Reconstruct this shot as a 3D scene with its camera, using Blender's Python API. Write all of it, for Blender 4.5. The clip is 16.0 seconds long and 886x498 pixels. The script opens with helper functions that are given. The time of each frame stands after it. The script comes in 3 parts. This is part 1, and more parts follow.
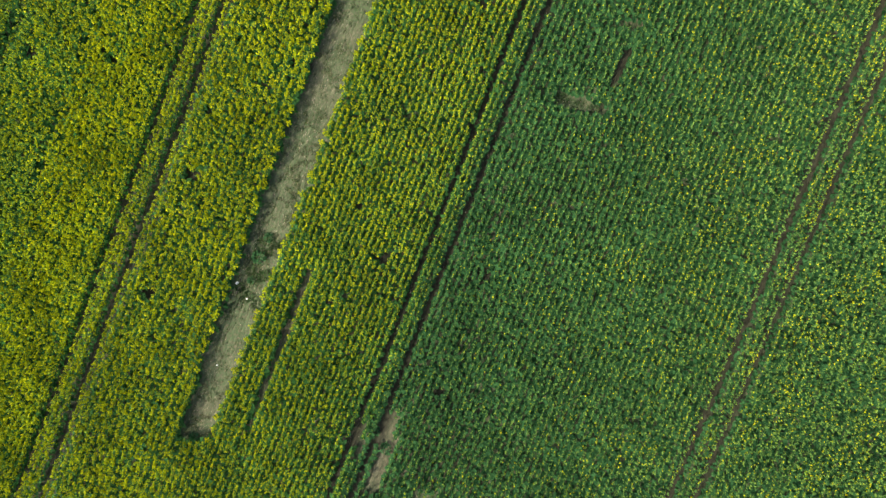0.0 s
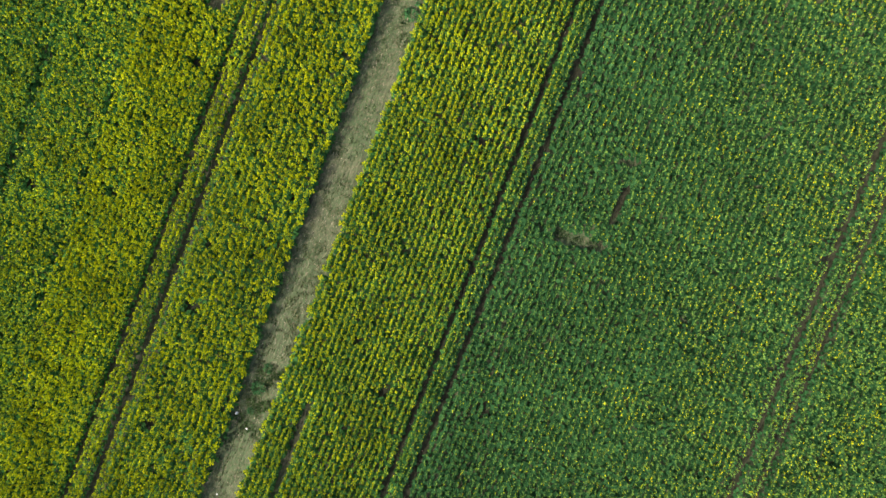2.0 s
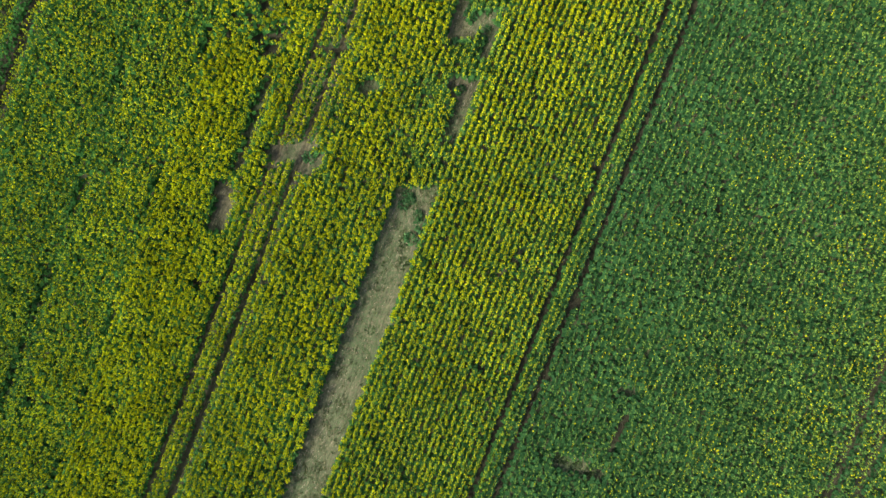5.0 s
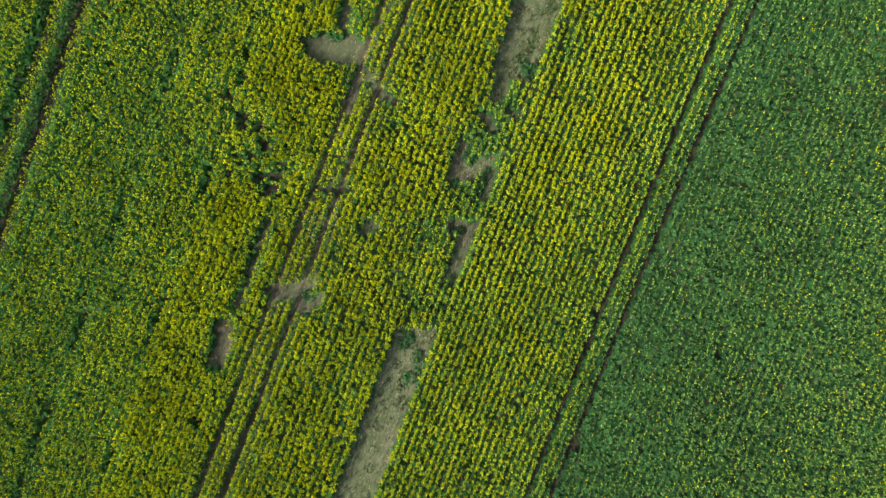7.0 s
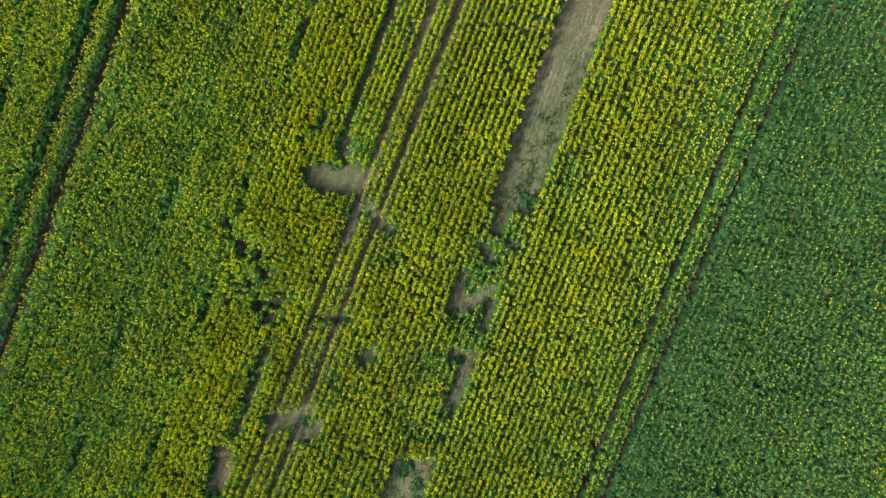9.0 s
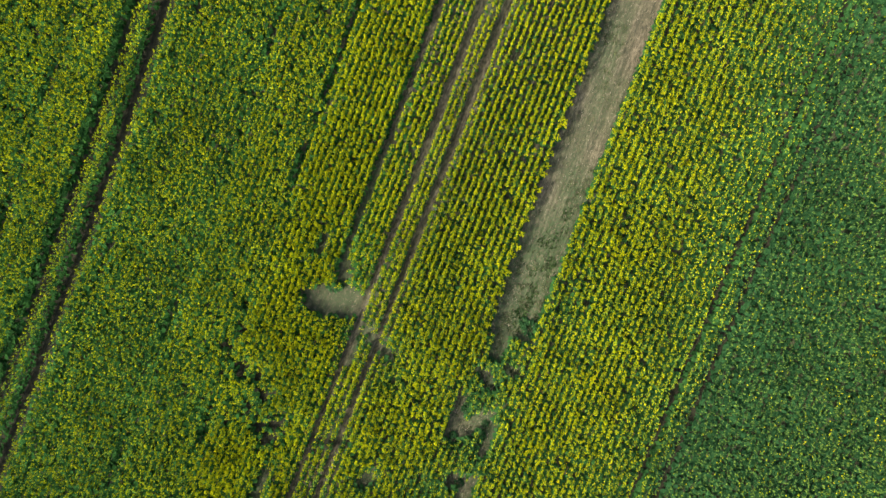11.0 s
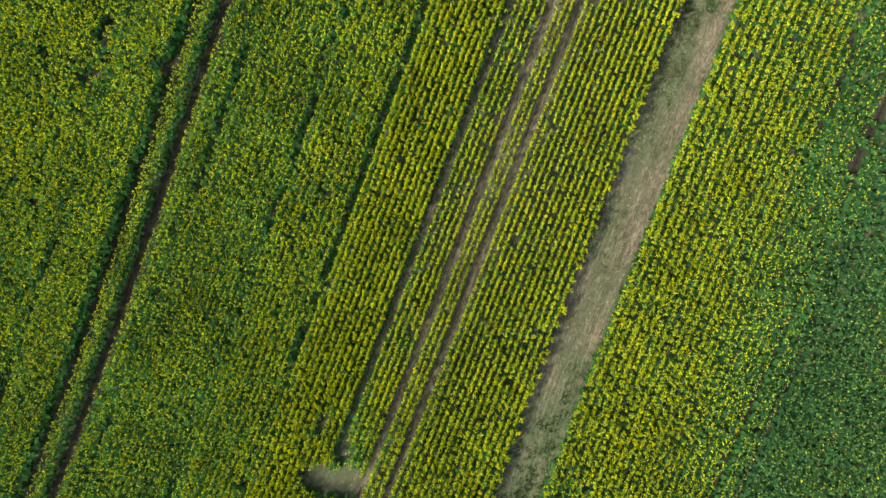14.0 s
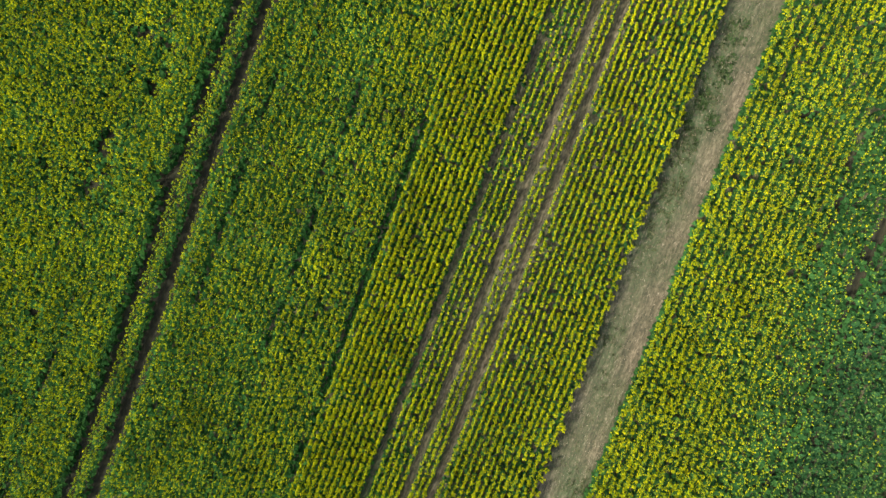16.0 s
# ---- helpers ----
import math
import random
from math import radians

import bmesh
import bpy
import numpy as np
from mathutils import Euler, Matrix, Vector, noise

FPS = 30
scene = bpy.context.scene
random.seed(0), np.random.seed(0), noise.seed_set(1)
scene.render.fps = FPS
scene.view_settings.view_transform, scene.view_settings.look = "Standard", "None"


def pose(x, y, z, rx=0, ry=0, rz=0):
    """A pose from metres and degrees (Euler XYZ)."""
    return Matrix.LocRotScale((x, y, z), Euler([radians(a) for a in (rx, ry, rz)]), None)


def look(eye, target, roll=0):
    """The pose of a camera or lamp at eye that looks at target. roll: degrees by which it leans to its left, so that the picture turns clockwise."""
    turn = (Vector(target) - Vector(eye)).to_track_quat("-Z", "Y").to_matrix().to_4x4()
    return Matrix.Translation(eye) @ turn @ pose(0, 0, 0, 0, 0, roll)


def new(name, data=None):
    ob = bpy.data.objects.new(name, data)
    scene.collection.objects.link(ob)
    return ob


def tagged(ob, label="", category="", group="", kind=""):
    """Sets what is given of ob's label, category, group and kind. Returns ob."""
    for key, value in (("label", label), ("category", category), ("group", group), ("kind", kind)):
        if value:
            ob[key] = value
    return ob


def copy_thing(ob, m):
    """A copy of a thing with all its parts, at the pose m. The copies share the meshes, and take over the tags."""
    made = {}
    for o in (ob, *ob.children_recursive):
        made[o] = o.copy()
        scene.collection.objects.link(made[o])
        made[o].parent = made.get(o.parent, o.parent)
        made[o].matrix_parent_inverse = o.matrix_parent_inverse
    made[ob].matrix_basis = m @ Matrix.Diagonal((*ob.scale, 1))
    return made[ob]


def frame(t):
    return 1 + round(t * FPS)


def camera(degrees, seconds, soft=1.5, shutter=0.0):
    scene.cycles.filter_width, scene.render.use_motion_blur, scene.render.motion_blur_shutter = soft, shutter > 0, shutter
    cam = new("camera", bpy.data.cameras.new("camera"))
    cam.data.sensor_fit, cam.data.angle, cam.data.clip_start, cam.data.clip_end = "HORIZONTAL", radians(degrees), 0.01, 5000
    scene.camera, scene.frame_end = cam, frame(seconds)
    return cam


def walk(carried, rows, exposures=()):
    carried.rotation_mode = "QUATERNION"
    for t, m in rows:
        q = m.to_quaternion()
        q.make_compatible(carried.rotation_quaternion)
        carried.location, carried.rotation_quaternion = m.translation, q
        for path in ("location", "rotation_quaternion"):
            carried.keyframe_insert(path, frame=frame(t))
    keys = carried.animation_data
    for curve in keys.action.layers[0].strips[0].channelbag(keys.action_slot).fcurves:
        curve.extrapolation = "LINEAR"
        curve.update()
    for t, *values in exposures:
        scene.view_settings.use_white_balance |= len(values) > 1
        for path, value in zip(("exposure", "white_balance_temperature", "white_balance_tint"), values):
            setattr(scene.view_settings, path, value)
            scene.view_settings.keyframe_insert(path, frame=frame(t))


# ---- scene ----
# A drone flies level over a rape field, looking straight down.
cam = camera(66.0, 16.0, soft=1.5, shutter=0.25)
PATH = [
    (0.0, -0.099, -0.000, 46.347, -2.347, 4.207, 0.221),
    (0.5, -0.084, 2.061, 46.283, -2.298, 4.218, 0.187),
    (1.0, -0.071, 4.204, 46.218, -2.248, 4.229, 0.153),
    (1.5, -0.058, 6.490, 46.151, -2.198, 4.240, 0.121),
    (2.0, -0.046, 8.891, 46.082, -2.145, 4.249, 0.092),
    (2.5, -0.037, 11.360, 46.010, -2.090, 4.258, 0.066),
    (3.0, -0.029, 13.869, 45.937, -2.032, 4.266, 0.044),
    (3.5, -0.023, 16.388, 45.865, -1.970, 4.271, 0.027),
    (4.0, -0.018, 18.866, 45.797, -1.904, 4.276, 0.016),
    (4.5, -0.015, 21.264, 45.733, -1.833, 4.278, 0.011),
    (5.0, -0.013, 23.603, 45.674, -1.758, 4.279, 0.013),
    (5.5, -0.011, 25.922, 45.618, -1.680, 4.278, 0.020),
    (6.0, -0.009, 28.229, 45.565, -1.599, 4.278, 0.031),
    (6.5, -0.005, 30.503, 45.513, -1.516, 4.277, 0.047),
    (7.0, 0.001, 32.727, 45.462, -1.432, 4.277, 0.066),
    (7.5, 0.009, 34.890, 45.412, -1.347, 4.279, 0.088),
    (8.0, 0.017, 36.990, 45.362, -1.264, 4.282, 0.113),
    (8.5, 0.026, 39.043, 45.312, -1.181, 4.287, 0.138),
    (9.0, 0.036, 41.068, 45.264, -1.101, 4.293, 0.165),
    (9.5, 0.044, 43.068, 45.216, -1.022, 4.301, 0.193),
    (10.0, 0.052, 45.045, 45.170, -0.947, 4.310, 0.221),
    (10.5, 0.057, 47.014, 45.126, -0.875, 4.319, 0.249),
    (11.0, 0.060, 48.995, 45.086, -0.808, 4.327, 0.277),
    (11.5, 0.060, 50.995, 45.050, -0.745, 4.335, 0.303),
    (12.0, 0.057, 52.984, 45.019, -0.687, 4.342, 0.329),
    (12.5, 0.052, 54.932, 44.993, -0.634, 4.347, 0.353),
    (13.0, 0.045, 56.858, 44.971, -0.587, 4.350, 0.375),
    (13.5, 0.039, 58.785, 44.953, -0.544, 4.352, 0.396),
    (14.0, 0.034, 60.697, 44.938, -0.504, 4.353, 0.416),
    (14.5, 0.032, 62.578, 44.925, -0.467, 4.353, 0.435),
    (15.0, 0.033, 64.439, 44.915, -0.433, 4.353, 0.454),
    (15.5, 0.035, 66.298, 44.906, -0.400, 4.352, 0.472),
    (16.0, 0.038, 68.156, 44.897, -0.367, 4.351, 0.490),
]
walk(cam, [(t, pose(x, y, z, rx, ry, rz)) for t, x, y, z, rx, ry, rz in PATH], exposures=[(0, 1.18), (8, 1.05), (16, 0.95)])

# ---- light ----
world = bpy.data.worlds.new("sky")
scene.world = world
world.use_nodes = True
wn, wl = world.node_tree.nodes, world.node_tree.links
sky = wn.new("ShaderNodeTexSky")
sky.sky_type, sky.sun_disc = "NISHITA", False
SUN_HEIGHT, SUN_FROM = radians(40), Vector((-0.86, -0.5, 0)).normalized()
sky.sun_elevation = SUN_HEIGHT
sky.sun_rotation = math.atan2(SUN_FROM.x, SUN_FROM.y)
wn["Background"].inputs["Strength"].default_value = 0.135
sky.dust_density = 5.0
wl.new(sky.outputs["Color"], wn["Background"].inputs["Color"])
sun_data = bpy.data.lights.new("sun", "SUN")
sun_data.energy, sun_data.angle, sun_data.color = 2.8, radians(8), (0.965, 0.945, 0.79)
sun = new("sun", sun_data)
sun_way = Vector((SUN_FROM.x * math.cos(SUN_HEIGHT), SUN_FROM.y * math.cos(SUN_HEIGHT), math.sin(SUN_HEIGHT)))
sun.matrix_world = look(sun_way * 100, (0, 0, 0))

# ---- the plan: tramlines and the bare strip, as x over y ----
LINE_A = (-0.013, -1.366, 40.09, -25.25)
LINE_S = (2.124, -3.408, 38.85, -15.077)
LINE_B = (6.43, -2.064, 39.164, -3.004)
Y0, Y1 = -20.5, 86.5
X0, X1 = -36.5, 27.0
rng = np.random.default_rng(7)


def line(c, y):
    """A line's x, going on straight past its ends."""
    y = np.asarray(y, float)
    k = np.clip(y, -25, 92)
    q = k / 100
    slope = (3 * c[0] * q * q + 2 * c[1] * q + c[2]) / 100
    return ((c[0] * q + c[1]) * q + c[2]) * q + c[3] + slope * (y - k)


S_KEYS = (-33.33, -9.43, 0.05, 12.74, 35.64)


def lines_at(y):
    y = np.asarray(y, float)
    a, s, b = line(LINE_A, y), line(LINE_S, y), line(LINE_B, y)
    return np.stack([a - np.interp(y, (-30, 20, 48, 55, 75, 90), (22.05, 22.65, 22.75, 22.8, 23.55, 23.7)), a, s, b, b + 22.9])


def to_x(s, y):
    """x of the drill row s (its x at y = 40) at y."""
    L = lines_at(y)
    x = np.where(s < S_KEYS[0], L[0] + s - S_KEYS[0], L[4] + s - S_KEYS[4])
    for k in range(4):
        a, b = S_KEYS[k], S_KEYS[k + 1]
        x = np.where((s >= a) & (s <= b), L[k] + (L[k + 1] - L[k]) * (s - a) / (b - a), x)
    return x


def vnoise(x, y, size, seed):
    """Smooth value noise in 0..1."""
    g = np.random.default_rng(seed).random((128, 128))
    x, y = np.asarray(x) / size + 37.3, np.asarray(y) / size + 11.7
    i, j = np.floor(x).astype(int), np.floor(y).astype(int)
    u, v = x - i, y - j
    u, v = u * u * (3 - 2 * u), v * v * (3 - 2 * v)
    a, b = g[i % 128, j % 128], g[(i + 1) % 128, j % 128]
    c, d = g[i % 128, (j + 1) % 128], g[(i + 1) % 128, (j + 1) % 128]
    return (a * (1 - u) + b * u) * (1 - v) + (c * (1 - u) + d * u) * v


def near_stroke(x, y, ax, ay, bx, by):
    """Distance to the stretch from a to b."""
    dx, dy = bx - ax, by - ay
    k = np.clip(((x - ax) * dx + (y - ay) * dy) / (dx * dx + dy * dy), 0, 1)
    return np.hypot(x - ax - k * dx, y - ay - k * dy)


# bare ground, as strokes (ax, ay, bx, by, half width)
# worn patches beside the tramline
PATCHES = [
    (-11.4, 45.1, -9.3, 44.9, 0.78), (-11.9, 44.9, -9.9, 44.5, 0.72), (-9.6, 47.3, -9.9, 45.9, 0.20), (-8.7, 44.5, -8.9, 43.4, 0.24), (-8.9, 43.0, -9.9, 40.7, 0.17),
    (-8.3, 43.0, -7.3, 41.7, 0.24), (-7.3, 41.7, -6.6, 41.2, 0.22), (-12.0, 35.6, -9.8, 35.5, 0.10),
    (-15.2, 33.6, -17.3, 27.6, 0.24), (-18.3, 26.3, -18.7, 23.9, 0.60), (-14.5, 28.6, -12.8, 28.8, 0.60), (-12.6, 27.7, -11.8, 28.2, 0.42), (-8.5, 32.9, -8.2, 33.1, 0.46),
    (-14.5, 36.6, -14.7, 36.4, 0.26), (-15.2, 35.4, -14.8, 35.6, 0.30), (-15.3, 38.9, -15.5, 38.1, 0.16), (-11.6, 48.2, -11.2, 49, 0.22),
]
# bare spots round the strip and in the late crop
SPOTS = [
    (4.2, 8.2, 6.8, 7.3, 0.36), (7, 7.6, 9, 11.8, 0.02), (8.5, 12.9, 9.4, 12.8, 0.16),
    (-6.9, -13.5, -7.5, -15.7, 0.40), (-7.5, -15.7, -8.3, -18.6, 0.40), (-9.1, -13.7, -9.4, -16.3, 0.20), (-5.2, -19.0, -4.4, -19.2, 0.30),
    (-0.6, 40.3, -0.1, 39.3, 0.32), (-2.0, 38.4, -2.5, 36.0, 0.32), (-2.5, 36.2, -1.0, 37.1, 0.42), (-0.2, 37.0, -0.7, 34.9, 0.22), (-2.6, 33.1, -1.4, 33.0, 0.36),
    (-1.9, 32.4, -2.8, 30.0, 0.45), (0.9, 43.1, 0.3, 41.6, 0.40), (1.1, 40.5, 1.5, 40.3, 0.20), (-0.7, 37.3, -0.1, 37.5, 0.24),
]
# small gaps at the far end
FAR_SPOTS = [
    (22.1, 74.4, 21.9, 72.3, 0.13), (21.6, 71.2, 21.1, 69.4, 0.10), (22.8, 75.3, 22.5, 74.9, 0.21), (23.3, 76.9, 23.6, 76.2, 0.18), (24.2, 70.1, 23.8, 68.4, 0.20),
    (23.4, 68.0, 23.2, 67.6, 0.14), (22.6, 66.6, 22.2, 65.2, 0.10), (18.7, 73.5, 18.0, 73.4, 0.08), (19.7, 76.5, 19.1, 76.3, 0.08), (20.3, 68.3, 19.5, 65.6, 0.07),
]
BARE = PATCHES + SPOTS + FAR_SPOTS
# small dark holes in the crop: x, y, radius
HOLES = [(-9.3, 1.0, 0.3), (-7.4, -2.4, 0.35), (-0.7, -3.7, 0.28), (-3.7, -11.6, 0.4), (-1.0, 14.4, 0.28), (-20.8, 3.1, 0.25), (-24.0, -5.2, 0.3),
         (14.4, 24.9, 0.28), (-20.1, 19.8, 0.3), (-26.4, 11.1, 0.28), (-32.3, 11.6, 0.3), (-13.5, 10.7, 0.25), (5.5, 18.7, 0.3), (-17.2, 20.4, 0.25),
         (-16.6, 44.5, 0.22), (-17.8, 41.9, 0.34), (-16.9, 40.4, 0.34), (-16.8, 39.9, 0.28), (-15.9, 39.8, 0.26), (-16.5, 37.9, 0.22), (-15.9, 37.1, 0.22),
         (-18.2, 37.1, 0.2), (-17.6, 36.7, 0.2), (-19.4, 37.1, 0.22), (-16.1, 36.4, 0.25),
         (-24.4, 79.7, 0.3), (-24.0, 82.2, 0.26), (-23.3, 82.2, 0.3), (-26.0, 75.3, 0.3), (-26.5, 74.5, 0.36), (-27.2, 72.0, 0.32), (-27.5, 71.4, 0.28), (-26.2, 74.0, 0.22),
         (-23.0, 78.4, 0.34), (-22.2, 72.4, 0.34), (-30.6, 73.5, 0.2), (-21.8, 81.2, 0.22), (-21.9, 79.3, 0.22), (-28.0, 71.8, 0.2), (-31.4, 63.2, 0.24), (-31.4, 61.2, 0.26), (-33.1, 57.8, 0.22)]
# where plants stand apart: x, y, radius
GAPPY = [(-16.9, 40.5, 1.2), (-15.6, 38.4, 1.2), (-15.4, 36.6, 1.1), (-17.8, 37.2, 1.3), (-22.6, 78.6, 1.2), (-26.6, 73.6, 1.0)]


# drill-bout joints, as offsets from the tramline beside the strip
# (offset, drift for each metre of y)
BOUTS = ((-7.9, 0.020), (-13.45, 0.009), (-19.2, 0.012), (-27.5, 0.016))


def bout_distance(x, y, off, drift):
    return x - line(LINE_A, y) - off + drift * np.clip(y - 12, 0, 99)


def strip_half(y):
    return 1.26 + 0.0058 * y


def bare(x, y, edge=0.0, ruts=True):
    """True where no crop stands; edge widens the bare ground (metres)."""
    wob = (vnoise(x, y, 0.9, 3) - 0.5) * 0.35
    L = lines_at(y)
    out = np.zeros(x.shape, bool)
    low, high = (y > -15.3) & (y < 26.3 + wob), y > 42.8 + wob * 3
    out |= (low | high) & (np.abs(x - L[2]) < strip_half(y) + edge + wob * 0.12 - 0.30 * (y < -11) * (x < L[2]))
    mid = (y > 26) & (y < 33.4)
    out |= mid & (np.abs(x - (L[2] + 1.0)) < 0.03 + (0.08 + 0.2 * (y > 30)) * vnoise(y, y * 0, 2.5, 5) + edge)
    for k, half, w in () if not ruts else ((0, 0.76, 0.32), (1, 0.93, 0.26), (3, 0.86, 0.14), (4, 0.82, 0.15)):
        for side in (-1, 1):
            ww = w + wob * 0.3 + edge
            if k == 3:
                ww = ww - 0.11 * np.clip((y - 52) / 10, 0, 1)
            if k == 1:
                ww = ww - 0.07 * np.clip((y - 12) / 20, 0, 1)
            out |= np.abs(x - L[k] - side * half) < ww
    out |= (y > 46.5) & (np.abs(x - (L[1] - 3.45)) < 0.01 + 0.12 * np.clip((y - 46) / 22, 0, 1) + wob * 0.3 + edge)
    for ax, ay, bx, by, w in BARE:
        out |= near_stroke(x, y, ax, ay, bx, by) < w + wob * min(0.6, w) + edge
    return out


def stunted(x, y):
    """True where the crop stays low: the joints of the drill bouts."""
    out = np.zeros(x.shape, bool)
    for off, drift in BOUTS:
        gap = vnoise(x * 0, y + off * 9, 3.0, 6) + vnoise(x, y, 0.8, 8) * 0.4
        out |= (gap > 0.70) & (np.abs(bout_distance(x, y, off, drift)) < 0.15)
    return out


def holed(x, y, edge=0.0):
    """True in the small holes, where no plant came up."""
    wob = (vnoise(x, y, 0.9, 3) - 0.5) * 0.35
    out = np.zeros(x.shape, bool)
    for hx, hy, r in HOLES:
        out |= np.hypot(x - hx, y - hy) < r * (1.5 if hx < -20 else 1.15 if hy > 35 else 0.95) + wob * 0.3 + edge
    return out


# share of yellow over the field: rows along y, columns across the drill rows
BLOOM_Y = (-20, 15, 40, 56, 70)
BLOOM_S = (-40, -34, -31, -27, -25, -23, -22.6, -19.2, -18.1, -17.7, -13, -12.7, -10, -8, -1, 1, 7.6, 9.2, 12, 13.5, 20, 28, 36, 45)
BLOOM = (
    (.33, .33, .34, .32, .32, .32, .37, .37, .40, .60, .64, .64, .64, .67, .67, .48, .35, .33, .17, .02, .03, .06, .09, .11),
    (.23, .23, .24, .24, .22, .20, .31, .37, .42, .70, .78, .72, .70, .72, .70, .54, .45, .40, .24, .02, .04, .09, .12, .14),
    (.19, .20, .22, .22, .21, .18, .32, .40, .47, .94, 1.0, .86, .86, .94, .94, .86, .68, .42, .20, .02, .03, .06, .09, .12),
    (.32, .32, .33, .33, .30, .26, .45, .50, .58, 1.05, 1.12, .72, .78, .96, .98, .86, .56, .22, .07, .02, .03, .04, .06, .09),
    (.38, .34, .33, .31, .30, .26, .45, .49, .58, 1.1, 1.12, .54, .60, .90, .92, .62, .40, .07, .03, .02, .03, .04, .06, .09),
)


# places where the crop stays green: x, y, radius
GREEN = [(-16.8, 40.6, 1.4), (-15.6, 38.8, 1.5), (-17.8, 37.6, 1.6), (-15.2, 36.2, 1.3), (-19.5, 37.3, 1.2), (-0.8, 38.0, 1.7), (-1.2, 35.0, 1.6), (0.8, 41.0, 1.3), (-4.3, 32.6, 1.7),
         (-8.2, -14.0, 1.6), (-7.6, -17.5, 2.0), (-6.6, 39.8, 1.0), (-9.4, 42.6, 0.9), (-11.3, 27.0, 0.8), (4.6, 44.6, 1.2), (-5.2, 28.2, 1.2),
         (-8.6, 46.8, 0.8), (-12.0, 33.0, 1.0), (-10.6, 31.8, 0.8)]


def bloom(s, y):
    g = np.array(BLOOM)
    # the bright band begins at the first drill-bout joint, which drifts
    s = s + np.interp(y, (0, 20, 45, 60, 75), (-0.25, 0, 0.25, 0.68, 1.1)) * np.clip((s + 27) / 4, 0, 1) * np.clip((-13.5 - s) / 3, 0, 1)
    fy = np.interp(y, BLOOM_Y, range(len(BLOOM_Y)))
    fs = np.interp(s, BLOOM_S, range(len(BLOOM_S)))
    i, j = np.minimum(fy.astype(int), len(BLOOM_Y) - 2), np.minimum(fs.astype(int), len(BLOOM_S) - 2)
    u, v = fy - i, fs - j
    return (g[i, j] * (1 - v) + g[i, j + 1] * v) * (1 - u) + (g[i + 1, j] * (1 - v) + g[i + 1, j + 1] * v) * u


def thin(s, y):
    """0 where the crop closes over the rows, 1 where soil shows between them."""
    a = np.clip((y - 47) / 17, 0, 1) * np.clip((s + 13.6) / 0.8, 0, 1) * np.clip((-0.5 - s) / 6, 0.35, 1) * (s < 0)
    b = 0.06 * np.clip((y - 45) / 20, 0, 1) * ((s > 0) & (s < 11)) + 0.20 * np.clip((y - 50) / 20, 0, 1) * ((s < -13.6) & (s > -17))
    return np.maximum(a, b)


# ---- materials ----
def material(name, rough=0.8):
    m = bpy.data.materials.new(name)
    m.use_nodes = True
    n, l = m.node_tree.nodes, m.node_tree.links
    b = n["Principled BSDF"]
    b.inputs["Roughness"].default_value = rough
    return m, n, l, b


def ramp(n, stops):
    r = n.new("ShaderNodeValToRGB")
    e = r.color_ramp.elements
    while len(e) < len(stops):
        e.new(0.5)
    for k, (at, c) in enumerate(stops):
        e[k].position, e[k].color = at, (*c, 1)
    return r


def noise_tex(n, l, coord, scale, detail=4, rough=0.6):
    t = n.new("ShaderNodeTexNoise")
    t.inputs["Scale"].default_value, t.inputs["Detail"].default_value, t.inputs["Roughness"].default_value = scale, detail, rough
    l.new(coord, t.inputs["Vector"])
    return t


def mixed(n, l, fac, a, b):
    x = n.new("ShaderNodeMix")
    x.data_type = "RGBA"
    for socket, value in ((x.inputs[0], fac), (x.inputs[6], a), (x.inputs[7], b)):
        if isinstance(value, (float, int)):
            socket.default_value = value
        elif isinstance(value, tuple):
            socket.default_value = (*value, 1)
        else:
            l.new(value, socket)
    return x.outputs[2]


def leaf_material(name, dark, mid, light, rough=0.55, patch=6.0, translucency=0.24):
    """Leaves, each of its own tint, drifting over the field."""
    m, n, l, b = material(name, rough)
    geo = n.new("ShaderNodeNewGeometry")
    r = ramp(n, [(0.0, dark), (0.55, mid), (1.0, light)])
    l.new(geo.outputs["Random Per Island"], r.inputs["Fac"])
    big = noise_tex(n, l, geo.outputs["Position"], 1 / patch, 3)
    hsv = n.new("ShaderNodeHueSaturation")
    l.new(r.outputs["Color"], hsv.inputs["Color"])
    mr = n.new("ShaderNodeMapRange")
    mr.inputs[1].default_value, mr.inputs[2].default_value = 0.3, 0.7
    mr.inputs[3].default_value, mr.inputs[4].default_value = 0.75, 1.25
    l.new(big.outputs["Fac"], mr.inputs[0])
    l.new(mr.outputs[0], hsv.inputs["Value"])
    l.new(hsv.outputs["Color"], b.inputs["Base Color"])
    b.inputs["Specular IOR Level"].default_value = 0.04
    tr = n.new("ShaderNodeBsdfTranslucent")
    l.new(hsv.outputs["Color"], tr.inputs["Color"])
    mix = n.new("ShaderNodeMixShader")
    mix.inputs[0].default_value = translucency
    l.new(b.outputs[0], mix.inputs[1])
    l.new(tr.outputs[0], mix.inputs[2])
    l.new(mix.outputs[0], n["Material Output"].inputs["Surface"])
    return m


